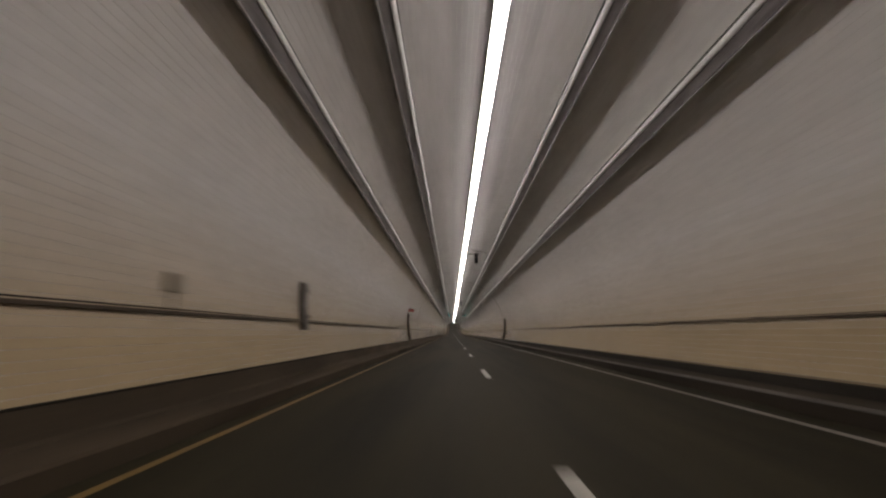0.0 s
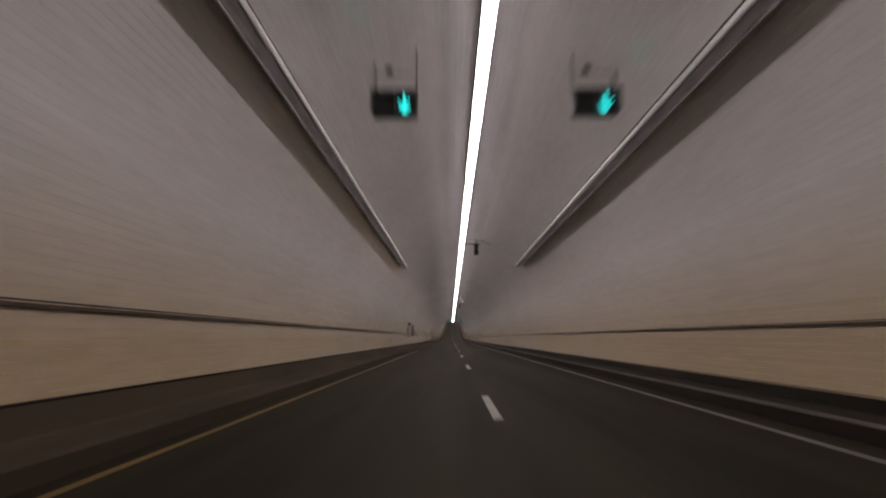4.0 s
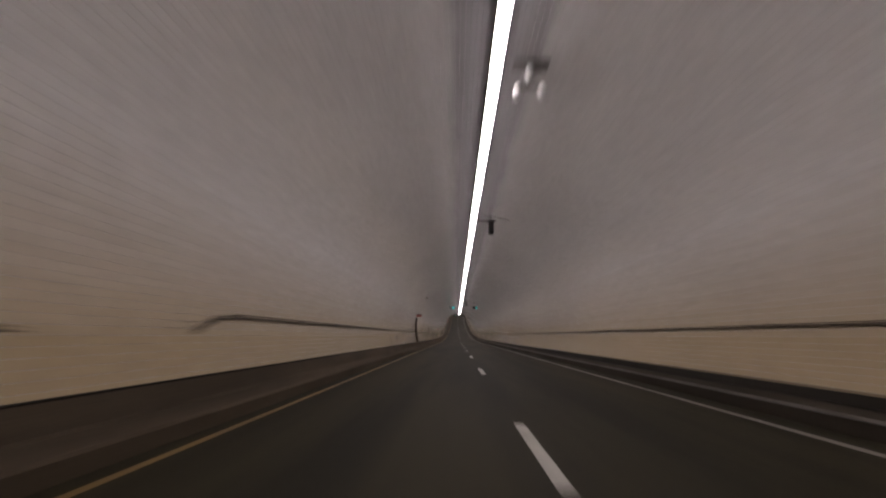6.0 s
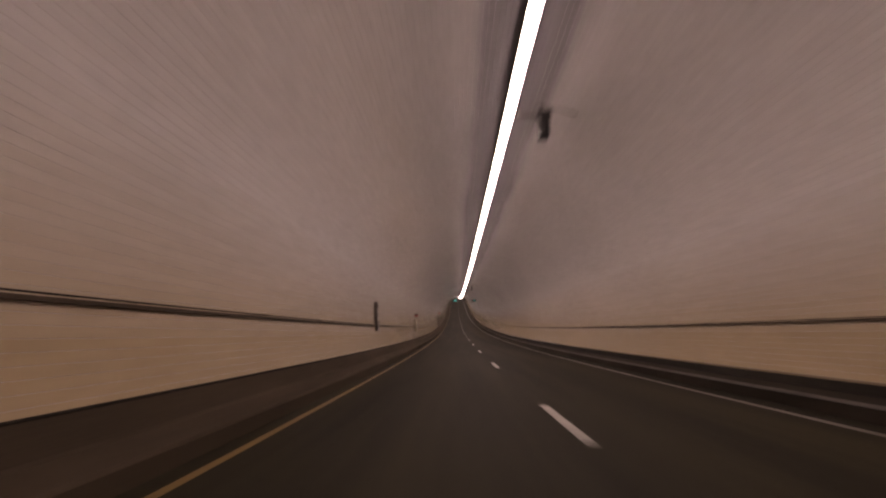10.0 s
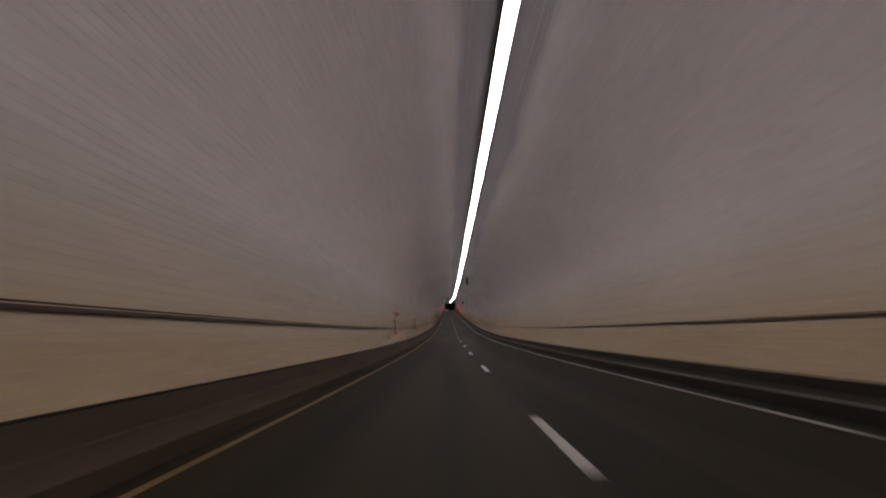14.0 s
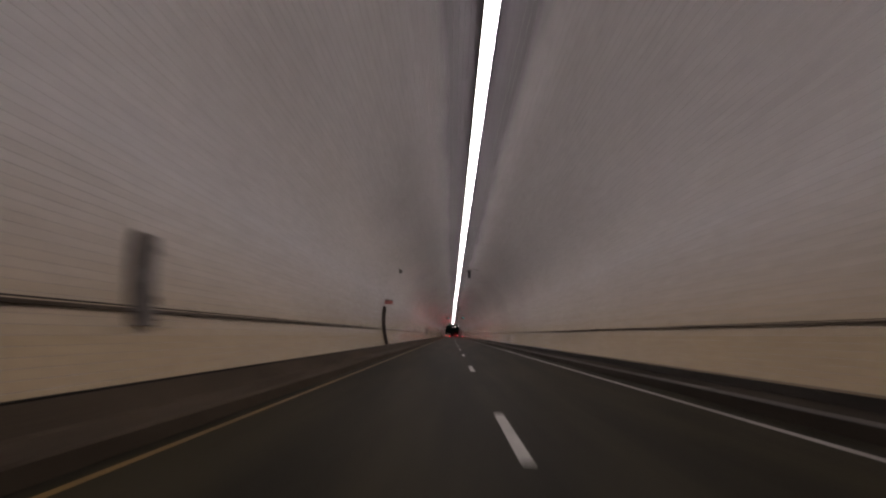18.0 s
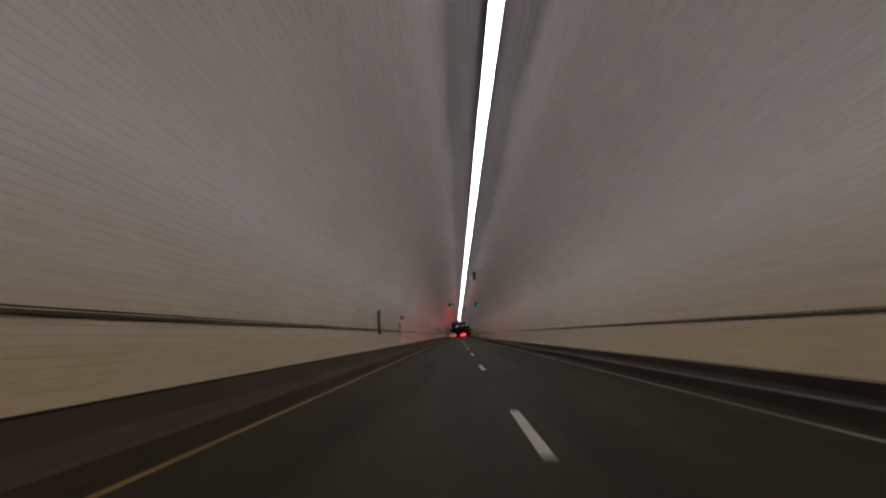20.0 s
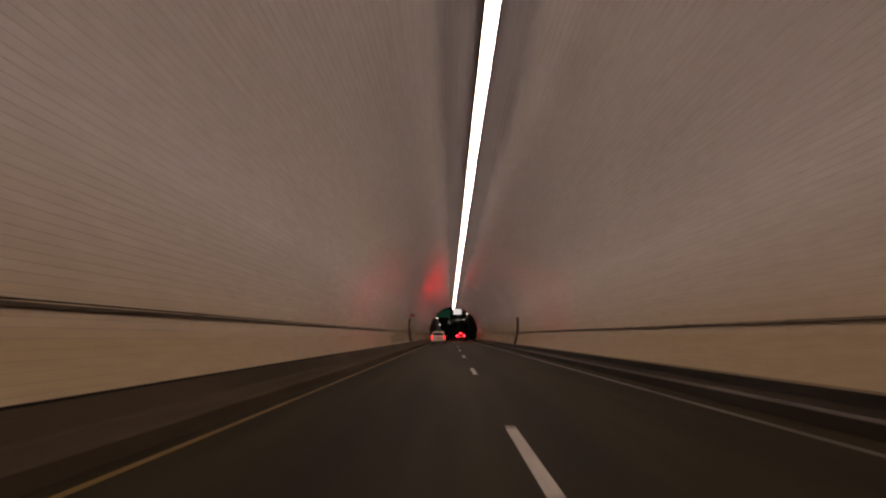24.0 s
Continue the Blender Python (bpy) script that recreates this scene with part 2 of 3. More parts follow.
def sweep(name, outline, material, y0, y1, parent=None, closed=False, label="", smooth=False, fine=7.0, coarse=24.0, follow=road_z):
    """A mesh drawn out along the tunnel from an outline of (x, height over the road)."""
    ys, n = stations(y0, y1, fine, coarse), len(outline)
    verts = [(x, y, follow(y) + z) for y in ys for x, z in outline]
    faces = []
    for i in range(len(ys) - 1):
        for j in range(n if closed else n - 1):
            a, b = i * n + j, i * n + (j + 1) % n
            faces.append((a, b, b + n, a + n))
    if closed:
        faces += [tuple(range(n)), tuple(range((len(ys) - 1) * n, len(ys) * n))[::-1]]
    me = bpy.data.meshes.new(name)
    me.from_pydata(verts, [], faces)
    me.materials.append(material)
    me.validate()
    bm = bmesh.new()
    bm.from_mesh(me)
    bmesh.ops.recalc_face_normals(bm, faces=bm.faces)
    bm.to_mesh(me)
    bm.free()
    for f in me.polygons:
        f.use_smooth = smooth
    ob = new(name, me)
    ob.parent = parent
    return tagged(ob, label) if label else ob


def arc(r, a0, a1, n):
    """Points on the arch; the angle runs from the crown, positive to the right, in degrees."""
    return [(r * math.sin(radians(a0 + (a1 - a0) * i / n)), MID + r * math.cos(radians(a0 + (a1 - a0) * i / n))) for i in range(n + 1)]


def wall_x(z, r=RAD):
    return math.sqrt(max(r * r - (z - MID) ** 2, 0.01))


def on_road(y, x=0.0, z=0.0, turn=0.0):
    return pose(x, y, road_z(y) + z, road_slope(y), 0, turn)


# ---- large structure ----
A_LEFT = math.degrees(math.acos((0.53 - MID) / RAD))    # angle at which the tiles start, left and right
A_RIGHT = math.degrees(math.acos((0.36 - MID) / RAD))
SOOTY_GROUT = worn("sooty_grout", (0.03, 0.027, 0.028), (0.06, 0.054, 0.056), 0.9, scale=2.0)
lining = sweep("wall_arch", arc(RAD + 0.0032, -128, 128, 256) + arc(RAD + 0.55, 128, -128, 40), GROUT, START, PORTAL, closed=True, smooth=False)
tagged(lining, "round arched tunnel lining of concrete behind glazed tiles", "tunnel wall", kind="structure")

sweep("sooty_bed", arc(RAD + 0.0027, -7.5, 7.5, 24), SOOTY_GROUT, 139.0, PORTAL - 0.05, lining, label="soot blackened joints along the crown")
road = sweep("road", [(-3.72, -0.3), (-3.72, 0.0), (3.62, 0.0), (3.62, -0.3)], ASPHALT, START, FAR, closed=True)
tagged(road, "dark worn asphalt road with two lanes", "road", kind="structure")


def kerb(name, side, foot, top, tile_z, skirt):
    w = wall_x(tile_z) + 0.0
    base = wall_x(0.0) + 0.02
    out = [(foot, -0.25), (foot, top - 0.03), (foot + 0.03, top), (w - 0.16, top + 0.02), (w - 0.13, top + 0.05), (w - 0.035, tile_z - 0.012), (w + 0.012, tile_z - 0.006), (base + 0.1, -0.25)]
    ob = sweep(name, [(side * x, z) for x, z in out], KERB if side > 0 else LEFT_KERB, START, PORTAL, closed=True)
    tagged(ob, "sooty concrete kerb and narrow ledge along the tunnel wall", "kerb", kind="structure")
    rim = [(w - 0.036, tile_z - 0.03), (w - 0.041, tile_z - 0.008), (w - 0.02, tile_z + 0.004), (w + 0.01, tile_z + 0.004)]
    sweep("top_seal", [(side * x, z) for x, z in rim], SOOTY, START, PORTAL, ob, label="dark dirty seal under the tiles")
    if not skirt:
        return ob
    band = [(w - 0.30, top + 0.024), (w - 0.165, top + 0.025), (w - 0.135, top + 0.055), (w - 0.04, tile_z - 0.012)]
    sweep("stained_skirt", [(side * x, z) for x, z in band], SOOTY, START, PORTAL, ob, label="black soot stained upper ledge")
    edge = [(foot - 0.004, top - 0.04), (foot - 0.004, top - 0.026), (foot + 0.028, top + 0.004), (foot + 0.04, top + 0.005), (foot + 0.04, top - 0.01)]
    sweep("kerb_edge", [(side * x, z) for x, z in edge], SCRAPED, START, PORTAL, ob, closed=True, label="scraped pale concrete edge")
    return ob


kerb("kerb_left", -1, 3.70, 0.20, 0.53, False)
kerb("kerb_right", 1, 3.60, 0.215, 0.36, True)

# painted lines, a little proud of the asphalt
line = sweep("edge_line_yellow", [(-3.48, 0.004), (-3.38, 0.004)], YELLOW_LINE, START, FAR)
tagged(line, "solid worn yellow edge line on the asphalt", "road marking", kind="structure")
for y0, y1, coat, state in ((START, 468.0, FAINT_LINE, "dirty"), (468.0, 640.0, CLEAN_LINE, "fresher"), (640.0, FAR, GRIMY_LINE, "grimy, nearly worn off")):
    line = sweep("edge_line_white", [(3.08, 0.004), (3.20, 0.004)], coat, y0, y1)
    tagged(line, "solid %s white edge line on the asphalt" % state, "road marking", kind="structure")
CYCLE, DASH, DASH_PHASE = 12.19, 3.05, 3.30
n0 = int(START // CYCLE)
for i in range(n0 + 1, int(1300 // CYCLE)):
    y = DASH_PHASE + i * CYCLE
    bm = bmesh.new()
    rows = [[bm.verts.new((sx * 0.065, DASH * q, road_z(y + DASH * q) - road_z(y) + 0.005)) for sx in (-1, 1)] for q in (0, 0.25, 0.5, 0.75, 1)]
    for p, q in zip(rows, rows[1:]):
        bm.faces.new((p[0], p[1], q[1], q[0]))
    d = part("lane_dash", bm, WHITE_LINE)
    d.matrix_basis = Matrix.Translation((0, y, road_z(y)))
    tagged(d, "worn white lane dash painted on the asphalt", "road marking", "lane dashes", "structure")

# the joint ring round the tunnel
bm = bmesh.new()
prev = None
for i in range(65):
    ang = radians(-112 + 224 * i / 64)
    ring = [bm.verts.new((r * math.sin(ang), y, MID + r * math.cos(ang))) for r, y in ((RAD + 0.008, -0.25), (RAD - 0.016, -0.21), (RAD - 0.016, 0.21), (RAD + 0.008, 0.25))]
    if prev:
        for j in range(3):
            bm.faces.new((prev[j], prev[j + 1], ring[j + 1], ring[j]))
    prev = ring
ob = part("joint_ring", bm, SEALANT)
ob.matrix_basis = Matrix.Translation((0, 63.3, road_z(63.3)))
tagged(ob, "dark sealed expansion joint running round the tunnel arch", "expansion joint", kind="structure")


# ---- lamps: one unbroken row of fittings along the crown ----
def luminaire():
    top = thing("linear_luminaire", Matrix(), "continuous white LED light fitting in a steel housing under the crown", "ceiling light", "crown lights")
    L = LAMP_STEP - 0.012
    def bar(out, y0, y1):
        bm = bmesh.new()
        a = [bm.verts.new((x, y0, z)) for x, z in out]
        b = [bm.verts.new((x, y1, z)) for x, z in out]
        for i in range(len(out)):
            j = (i + 1) % len(out)
            bm.faces.new((a[i], a[j], b[j], b[i]))
        bm.faces.new(a[::-1])
        bm.faces.new(b)
        bmesh.ops.recalc_face_normals(bm, faces=bm.faces)
        return bm
    part("housing", bar([(-0.118, -0.010), (0.118, -0.010), (0.118, 0.004), (0.08, 0.06), (-0.08, 0.06), (-0.118, 0.004)], 0, L), STEEL, top)
    part("diffuser", bar([(-0.112, -0.012), (-0.112, -0.078), (-0.092, -0.105), (0.092, -0.105), (0.112, -0.078), (0.112, -0.012)], 0.01, L - 0.01), LED, top, "glowing white diffuser")
    for y in (0.5, L - 0.5):
        part("hanger", rod((0, y, 0.1), (0, y, 0.30), 0.012, 6), DARK_STEEL, top)
    for y in (0.9, L - 0.9):
        part("clip", box(0.25, 0.03, 0.012, (0, y, 0.0)), DARK_STEEL, top)
    return top


LAMP_STEP = 6.1
LAMP_X, LAMP_Z = 0.012, 6.33
first = luminaire()
y, k = START + 0.5, 0
while y + LAMP_STEP < PORTAL + 0.5:
    slope = math.degrees(math.atan2(road_z(y + LAMP_STEP) - road_z(y), LAMP_STEP))
    m = pose(LAMP_X + 0.004 * math.sin(k * 1.7), y, road_z(y) + LAMP_Z + 0.002 * math.sin(k * 2.3), slope, 0, 0)
    if k == 0:
        first.matrix_basis = m
    else:
        copy_thing(first, m)
    y, k = y + LAMP_STEP, k + 1


# ---- steel trays along the ceiling of the first stretch ----
def tray(angle, y1):
    a = radians(angle)
    c = Vector((math.sin(a), math.cos(a)))           # outwards
    s = Vector((math.cos(a), -math.sin(a)))          # along the arch, to the right

    def at(r, w):
        p = c * r + s * w
        return (p.x, MID + p.y)
    top = thing("ceiling_tray", Matrix(), "long galvanised steel cable tray hung along the tunnel ceiling", "cable tray", "ceiling trays")
    out = [(4.59, -0.13), (4.425, -0.13), (4.40, -0.105), (4.40, 0.105), (4.425, 0.13), (4.59, 0.13), (4.59, 0.105), (4.435, 0.105), (4.435, -0.105), (4.59, -0.105)]
    sweep("channel", [at(r, w) for r, w in out], TRAY_STEEL, START, y1, top, closed=True)
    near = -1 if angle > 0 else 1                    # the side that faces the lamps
    lip = ((4.396, 0.055), (4.385, 0.070), (4.398, 0.128), (4.435, 0.156), (4.447, 0.152), (4.441, 0.140), (4.407, 0.112))
    # lip, plate and flange coloured bright where lamp light strikes the tray
    sweep("rolled_lip", [at(q, near * w) for q, w in lip], PALE_LIT_STEEL, START, y1, top, closed=True, smooth=True, label="rolled steel lip coloured bright as if lamplit")
    sweep("side_plate", [at(4.43, near * 0.134), at(4.43, near * 0.143), at(4.56, near * 0.143), at(4.56, near * 0.134)], PALE_LIT_STEEL, START, y1, top, closed=True, label="steel side plate coloured bright as if lamplit")
    # dark outline beside the bright lip, added as a thin black tube
    sweep("cable", [at(4.49 + 0.02 * math.sin(q), near * 0.172 + 0.02 * math.cos(q)) for q in [i * math.pi / 4 for i in range(8)]], BLACK, START, y1, top, closed=True, smooth=True, label="black line added along the tray")
    far = -near
    sweep("flange", [at(4.348, far * 0.150), at(4.348, far * 0.132), at(4.46, far * 0.132), at(4.46, far * 0.150)], PALE_LIT_STEEL, START, y1, top, closed=True)
    hold = None
    y = -8.0
    while y < y1:
        if hold is None:
            bm = bmesh.new()
            for w in (-0.165, 0.165):
                p, q = at(4.372, w), at(4.60, w)
                rod((p[0], 0, p[1]), (q[0], 0, q[1]), 0.012, 6, bm)
            p, q = at(4.41, -0.17), at(4.41, 0.17)
            rod((p[0], 0, p[1]), (q[0], 0, q[1]), 0.016, 6, bm)
            hold = part("bracket", bm, DARK_STEEL, top)
            hold.matrix_basis = Matrix.Translation((0, y, road_z(y)))
        else:
            share(hold, "bracket", top, Matrix.Translation((0, y, road_z(y))))
        y += 3.05
    return top


for angle, y1 in ((-46.2, 161.5), (-23.7, 137.2), (22.8, 137.2), (45.1, 161.5)):
    tray(angle, y1)


# ---- rail of two pipes on each wall ----
def wall_rail(side, height, pieces, k):
    """pieces: where each starts and ends, how far its start hangs and over what length, and the same for its end."""
    top = thing("wall_rail", Matrix(), "grimy pipe and flat rail running along the tiled wall", "wall rail", "wall rails")
    x = wall_x(height)
    for y0, y1, drop0, len0, drop1, len1 in pieces:
        def follow(y):
            return road_z(y) - drop0 * max(0.0, 1 - (y - y0) / len0) - drop1 * max(0.0, 1 - (y1 - y) / len1)
        flat = [(x - 0.045, height - 0.033 * k), (x - 0.04, height - 0.038 * k), (x - 0.006, height - 0.038 * k), (x - 0.006, height + 0.016 * k), (x - 0.04, height + 0.016 * k), (x - 0.045, height + 0.010 * k)]
        sweep("lower_rail", [(side * p, z) for p, z in flat], BROWN_RAIL, y0, y1, top, closed=True, follow=follow, fine=1.0, coarse=1.0)
        tube = [(x - 0.03 + 0.011 * k * math.cos(q), height + 0.044 * k + 0.011 * k * math.sin(q)) for q in [i * math.pi / 4 for i in range(8)]]
        sweep("upper_pipe", [(side * p, z) for p, z in tube], RAIL_PIPE, y0, y1, top, closed=True, smooth=True, follow=follow, fine=1.0, coarse=1.0)
    post = None
    y = START + 2
    while y < PORTAL:
        if any(y0 + len0 < y < y1 - len1 for y0, y1, drop0, len0, drop1, len1 in pieces):
            m = Matrix.Translation((side * x, y, road_z(y) + height))
            if post is None:
                bm = box(0.045, 0.05, 0.11 * k, (-side * 0.024, 0, -0.046 * k))
                box(0.05, 0.02, 0.02, (-side * 0.026, 0, 0.04 * k), bm=bm)
                post = part("bracket", bm, DARK_STEEL, top)
                post.matrix_basis = m
            else:
                share(post, "bracket", top, m)
        y += 4.0
    return top


wall_rail(-1, 1.40, [(START, 199.1, 0, 1, 0.30, 3.9), (200.1, 759.3, 0.84, 3.2, 0, 1), (759.45, PORTAL, 0.19, 4.5, 0, 1)], 0.85)
wall_rail(1, 1.26, [(START, PORTAL, 0, 1, 0, 1)], 0.6)


# ---- lane signals ----
def lane_signal():
    top = thing("lane_signal", Matrix(), "black hanging lane control signal with a lit green down arrow", "lane signal", "lane signals")
    part("housing", box(0.80, 0.20, 0.42, (0, 0, 0), 0.02), BLACK, top)
    bm = box(0.84, 0.16, 0.02, (0, -0.17, 0.40))
    box(0.02, 0.16, 0.40, (-0.41, -0.17, 0.02), bm=bm)
    box(0.02, 0.16, 0.40, (0.41, -0.17, 0.02), bm=bm)
    box(0.02, 0.12, 0.40, (0.0, -0.15, 0.02), bm=bm)
    part("visor", bm, BLACK, top)
    for x in (-0.2, 0.2):
        part("lens_plate", box(0.35, 0.012, 0.35, (x, -0.107, 0.035)), GLASS_DARK, top)
    bm = box(0.026, 0.016, 0.34, (0.17, -0.118, 0.05))
    for s, z in ((-1, 0.04), (1, 0.04), (-1, 0.14), (1, 0.14)):
        got = box(0.020, 0.016, 0.15, (0, 0, 0))
        me = bpy.data.meshes.new("barb")
        got.transform(Matrix.Translation((0.17 + s * 0.005, -0.118, z)) @ Matrix.Rotation(radians(40 * s), 4, "Y"))
        got.to_mesh(me)
        bm.from_mesh(me)
        got.free()
    part("arrow", bm, GREEN_ARROW, top, "lit green down arrow")
    for x in (-0.38, 0.38):
        z1 = 1.02 if x < 0 else 1.14
        part("hanger_bar", box(0.035, 0.035, z1, (x, 0.02, 0.30)), DARK_STEEL, top)
    part("cross_bar", box(0.74, 0.014, 0.014, (0, 0.02, 0.83)), DARK_STEEL, top)
    part("junction_box", box(0.13, 0.08, 0.10, (-0.12, 0.02, 0.845), 0.01), DARK_STEEL, top)
    return top


SIGNAL_X = {139.7: (-1.62, 2.0), 283.0: (-1.38, 2.17)}
signal = None
for y in (139.7, 283.0, 429.3, 581.5, 734.3):
    for x in SIGNAL_X.get(y, (-1.5, 2.08)):
        m = on_road(y, x, {139.7: 5.06, 283.0: 5.24}.get(y, 4.95))
        if signal is None:
            signal = lane_signal()
            signal.matrix_basis = m
        else:
            copy_thing(signal, m)


# ---- detectors under the crown, each with its conduit down the arch ----
def detector(arched):
    top = thing("ceiling_camera", Matrix(), "dark camera box beside the crown light" + (" with an arched conduit" if arched else " with a short conduit"), "ceiling camera", "ceiling cameras")
    part("body", box(0.22, 0.42, 0.55, (0.79, -0.1, 5.60), 0.02), MATT_BLACK, top)
    part("hood", box(0.30, 0.52, 0.03, (0.79, -0.14, 6.154), 0.008), MATT_BLACK, top)
    part("lens", box(0.13, 0.03, 0.13, (0.79, -0.32, 5.70), 0.01), GLASS_DARK, top)
    part("arm", box(0.84, 0.07, 0.07, (0.61, 0.06, 6.188), 0.008), DARK_STEEL, top)
    part("bracket", rod((0.79, 0.06, 6.25), (0.79, 0.06, 6.50), 0.03, 8), DARK_STEEL, top)
    part("stay", rod((0.24, 0.06, 6.25), (0.24, 0.06, 6.55), 0.02, 8), DARK_STEEL, top)
    bm = bmesh.new()
    prev = None
    reach, thick = (26, 0.024) if arched else (15, 0.016)
    for i in range(17):
        a = radians(6 + reach * i / 16)
        p = (4.565 * math.sin(a), 0.05, MID + 4.565 * math.cos(a))
        if prev:
            rod(prev, p, thick, 6, bm)
        prev = p
    part("conduit", bm, DARK_STEEL, top)
    return top


for arched, places in ((False, (38.9, 99.8, 160.6, 219.2, 339.4, 398.5, 459.1, 519.6, 641.0, 703.8, 763.8)), (True, (280.8, 580.8))):
    first_one = detector(arched)
    first_one.matrix_basis = on_road(places[0])
    for y in places[1:]:
        copy_thing(first_one, on_road(y))


def sensor_cluster():
    """A dark plate under the crown with three pale capsules hung from it."""
    top = thing("sensor_cluster", Matrix(), "three pale sensor housings hung from a dark plate under the crown", "sensor", "sensor clusters")
    part("mounting_plate", box(0.72, 0.34, 0.05, (0.70, 0.0, 6.36), 0.01), DARK_STEEL, top)
    for x in (0.44, 0.96):
        part("plate_hanger", rod((x, 0.0, 6.40), (x, 0.0, 6.50), 0.02, 8), DARK_STEEL, top)
    part("stem", rod((0.66, 0.0, 5.98), (0.66, 0.0, 6.37), 0.03, 8), DARK_STEEL, top)
    part("yoke", box(0.52, 0.05, 0.05, (0.65, 0.0, 5.93), 0.008), DARK_STEEL, top)
    for x, z in ((0.66, 6.06), (0.41, 5.66), (0.89, 5.66)):
        bm = bmesh.new()
        prev = None
        for r_, h in ((0.035, 0.0), (0.06, 0.03), (0.068, 0.10), (0.068, 0.22), (0.05, 0.27), (0.02, 0.285)):
            ring = [bm.verts.new((x + r_ * math.cos(k * math.pi / 6), -0.07 + r_ * math.sin(k * math.pi / 6), z + h)) for k in range(12)]
            if prev:
                for k in range(12):
                    bm.faces.new((prev[k], prev[(k + 1) % 12], ring[(k + 1) % 12], ring[k]))
            else:
                bm.faces.new(ring[::-1])
            prev = ring
        bm.faces.new(prev)
        pod = part("housing", bm, PALE_LIT_STEEL, top, "pale rounded housing", smooth=True)
        part("rim", rod((x, -0.07, z + 0.085), (x, -0.07, z + 0.105), 0.072, 12), STEEL, pod)
    return top


cluster = sensor_cluster()
cluster.matrix_basis = on_road(204.7)
copy_thing(cluster, on_road(429.2, 0.1))


# ---- cabinets, niches and signs on the walls ----
def curved_panel(z0, z1, width, depth, side=-1, r_in=0.0, n=14, bm=None, y=0.0):
    """A slab that follows the arch from height z0 to z1, depth proud of the tiles."""
    bm = bm or bmesh.new()
    a0, a1 = math.asin((z0 - MID) / RAD), math.asin((z1 - MID) / RAD)
    prev = None
    for i in range(n + 1):
        a = a0 + (a1 - a0) * i / n
        ring = []
        for r, w in ((RAD + 0.02, -width / 2), (RAD - depth, -width / 2), (RAD - depth, width / 2), (RAD + 0.02, width / 2)):
            ring.append(bm.verts.new((side * r * math.cos(a), w + y, MID + r * math.sin(a))))
        if prev:
            for j in range(4):
                bm.faces.new((prev[j], prev[(j + 1) % 4], ring[(j + 1) % 4], ring[j]))
        else:
            bm.faces.new(ring[::-1])
        prev = ring
    bm.faces.new(prev)
    bmesh.ops.recalc_face_normals(bm, faces=bm.faces)
    return bm


def hose_cabinet(side=-1):
    top = thing("wall_cabinet", Matrix(), "dull brown steel service cabinet on the tiled wall above the rail", "wall cabinet", "wall cabinets")
    part("body", curved_panel(1.19, 2.36, 0.46, 0.10, side), SERVICE_BROWN, top)
    part("door", curved_panel(1.25, 2.30, 0.38, 0.115, side), SERVICE_BROWN, top)
    for z in (1.48, 2.12):
        part("hinge", box(0.03, 0.05, 0.09, (side * (wall_x(z) - 0.125), 0.17, z)), BLACK, top)
    part("handle", box(0.035, 0.03, 0.16, (side * (wall_x(1.8) - 0.13), -0.13, 1.74), 0.006), STEEL, top)
    return top


def flag_sign(top, z, w=0.42, h=0.18, side=-1):
    x = side * (wall_x(z) - 0.03 - w / 2)
    part("sign_panel", box(w, 0.06, h, (x, 0, z), 0.01), RED_SIGN, top, "small red sign panel")
    part("sign_hood", box(w + 0.04, 0.10, 0.035, (x, 0, z + h + 0.004), 0.01), DARK_STEEL, top)
    part("sign_arm", box(0.26, 0.05, 0.05, (side * (wall_x(z) - 0.10), 0.02, z + h + 0.015)), DARK_STEEL, top)


def phone_cabinet():
    top = thing("call_cabinet", Matrix(), "dull beige emergency cabinet on the tiles under a small red sign", "wall cabinet", "emergency cabinets")
    part("body", curved_panel(1.03, 1.98, 0.44, 0.13), CABINET, top)
    part("door", curved_panel(1.08, 1.93, 0.36, 0.142), CABINET, top)
    part("handle", box(0.03, 0.03, 0.12, (-wall_x(1.4) + 0.155, -0.13, 1.36)), STEEL, top)
    flag_sign(top, 2.19, 0.28, 0.15)
    return top


def exit_niche(side=-1, sign=True, w=0.39, head=2.62):
    top = thing("wall_niche", Matrix(), "tall dark niche curved with the tiled wall" + (" under a red sign" if sign else ""), "niche", "wall niches")
    foot = 0.54 if side < 0 else 0.37
    part("back_panel", curved_panel(foot, head, w, 0.05, side), NICHE, top)
    for s in (-1, 1):
        part("jamb", curved_panel(foot, head + 0.08, 0.06, 0.14, side, y=s * (w / 2 + 0.03)), NICHE, top)
    part("lintel", curved_panel(head - 0.02, head + 0.10, w, 0.135, side), BLACK, top)
    if sign:
        flag_sign(top, 2.84, 0.46, 0.20)
    return top


def repeat(make, places):
    one = None
    for y in places:
        if one is None:
            one = make()
            one.matrix_basis = on_road(y)
        else:
            copy_thing(one, on_road(y))


repeat(hose_cabinet, (15.8, 102.0, 188.4, 271.2, 349.6, 434.4, 519.9, 602.6, 684.0, 768.4))
repeat(phone_cabinet, (115.0, 181.6, 308.2, 372.0, 498.2, 563.2, 694.3, 758.8))
repeat(exit_niche, (49.2, 247.2, 431.6, 628.2, 821.0))
repeat(lambda: exit_niche(1, False, 0.30, 2.34), (60.0, 811.6))


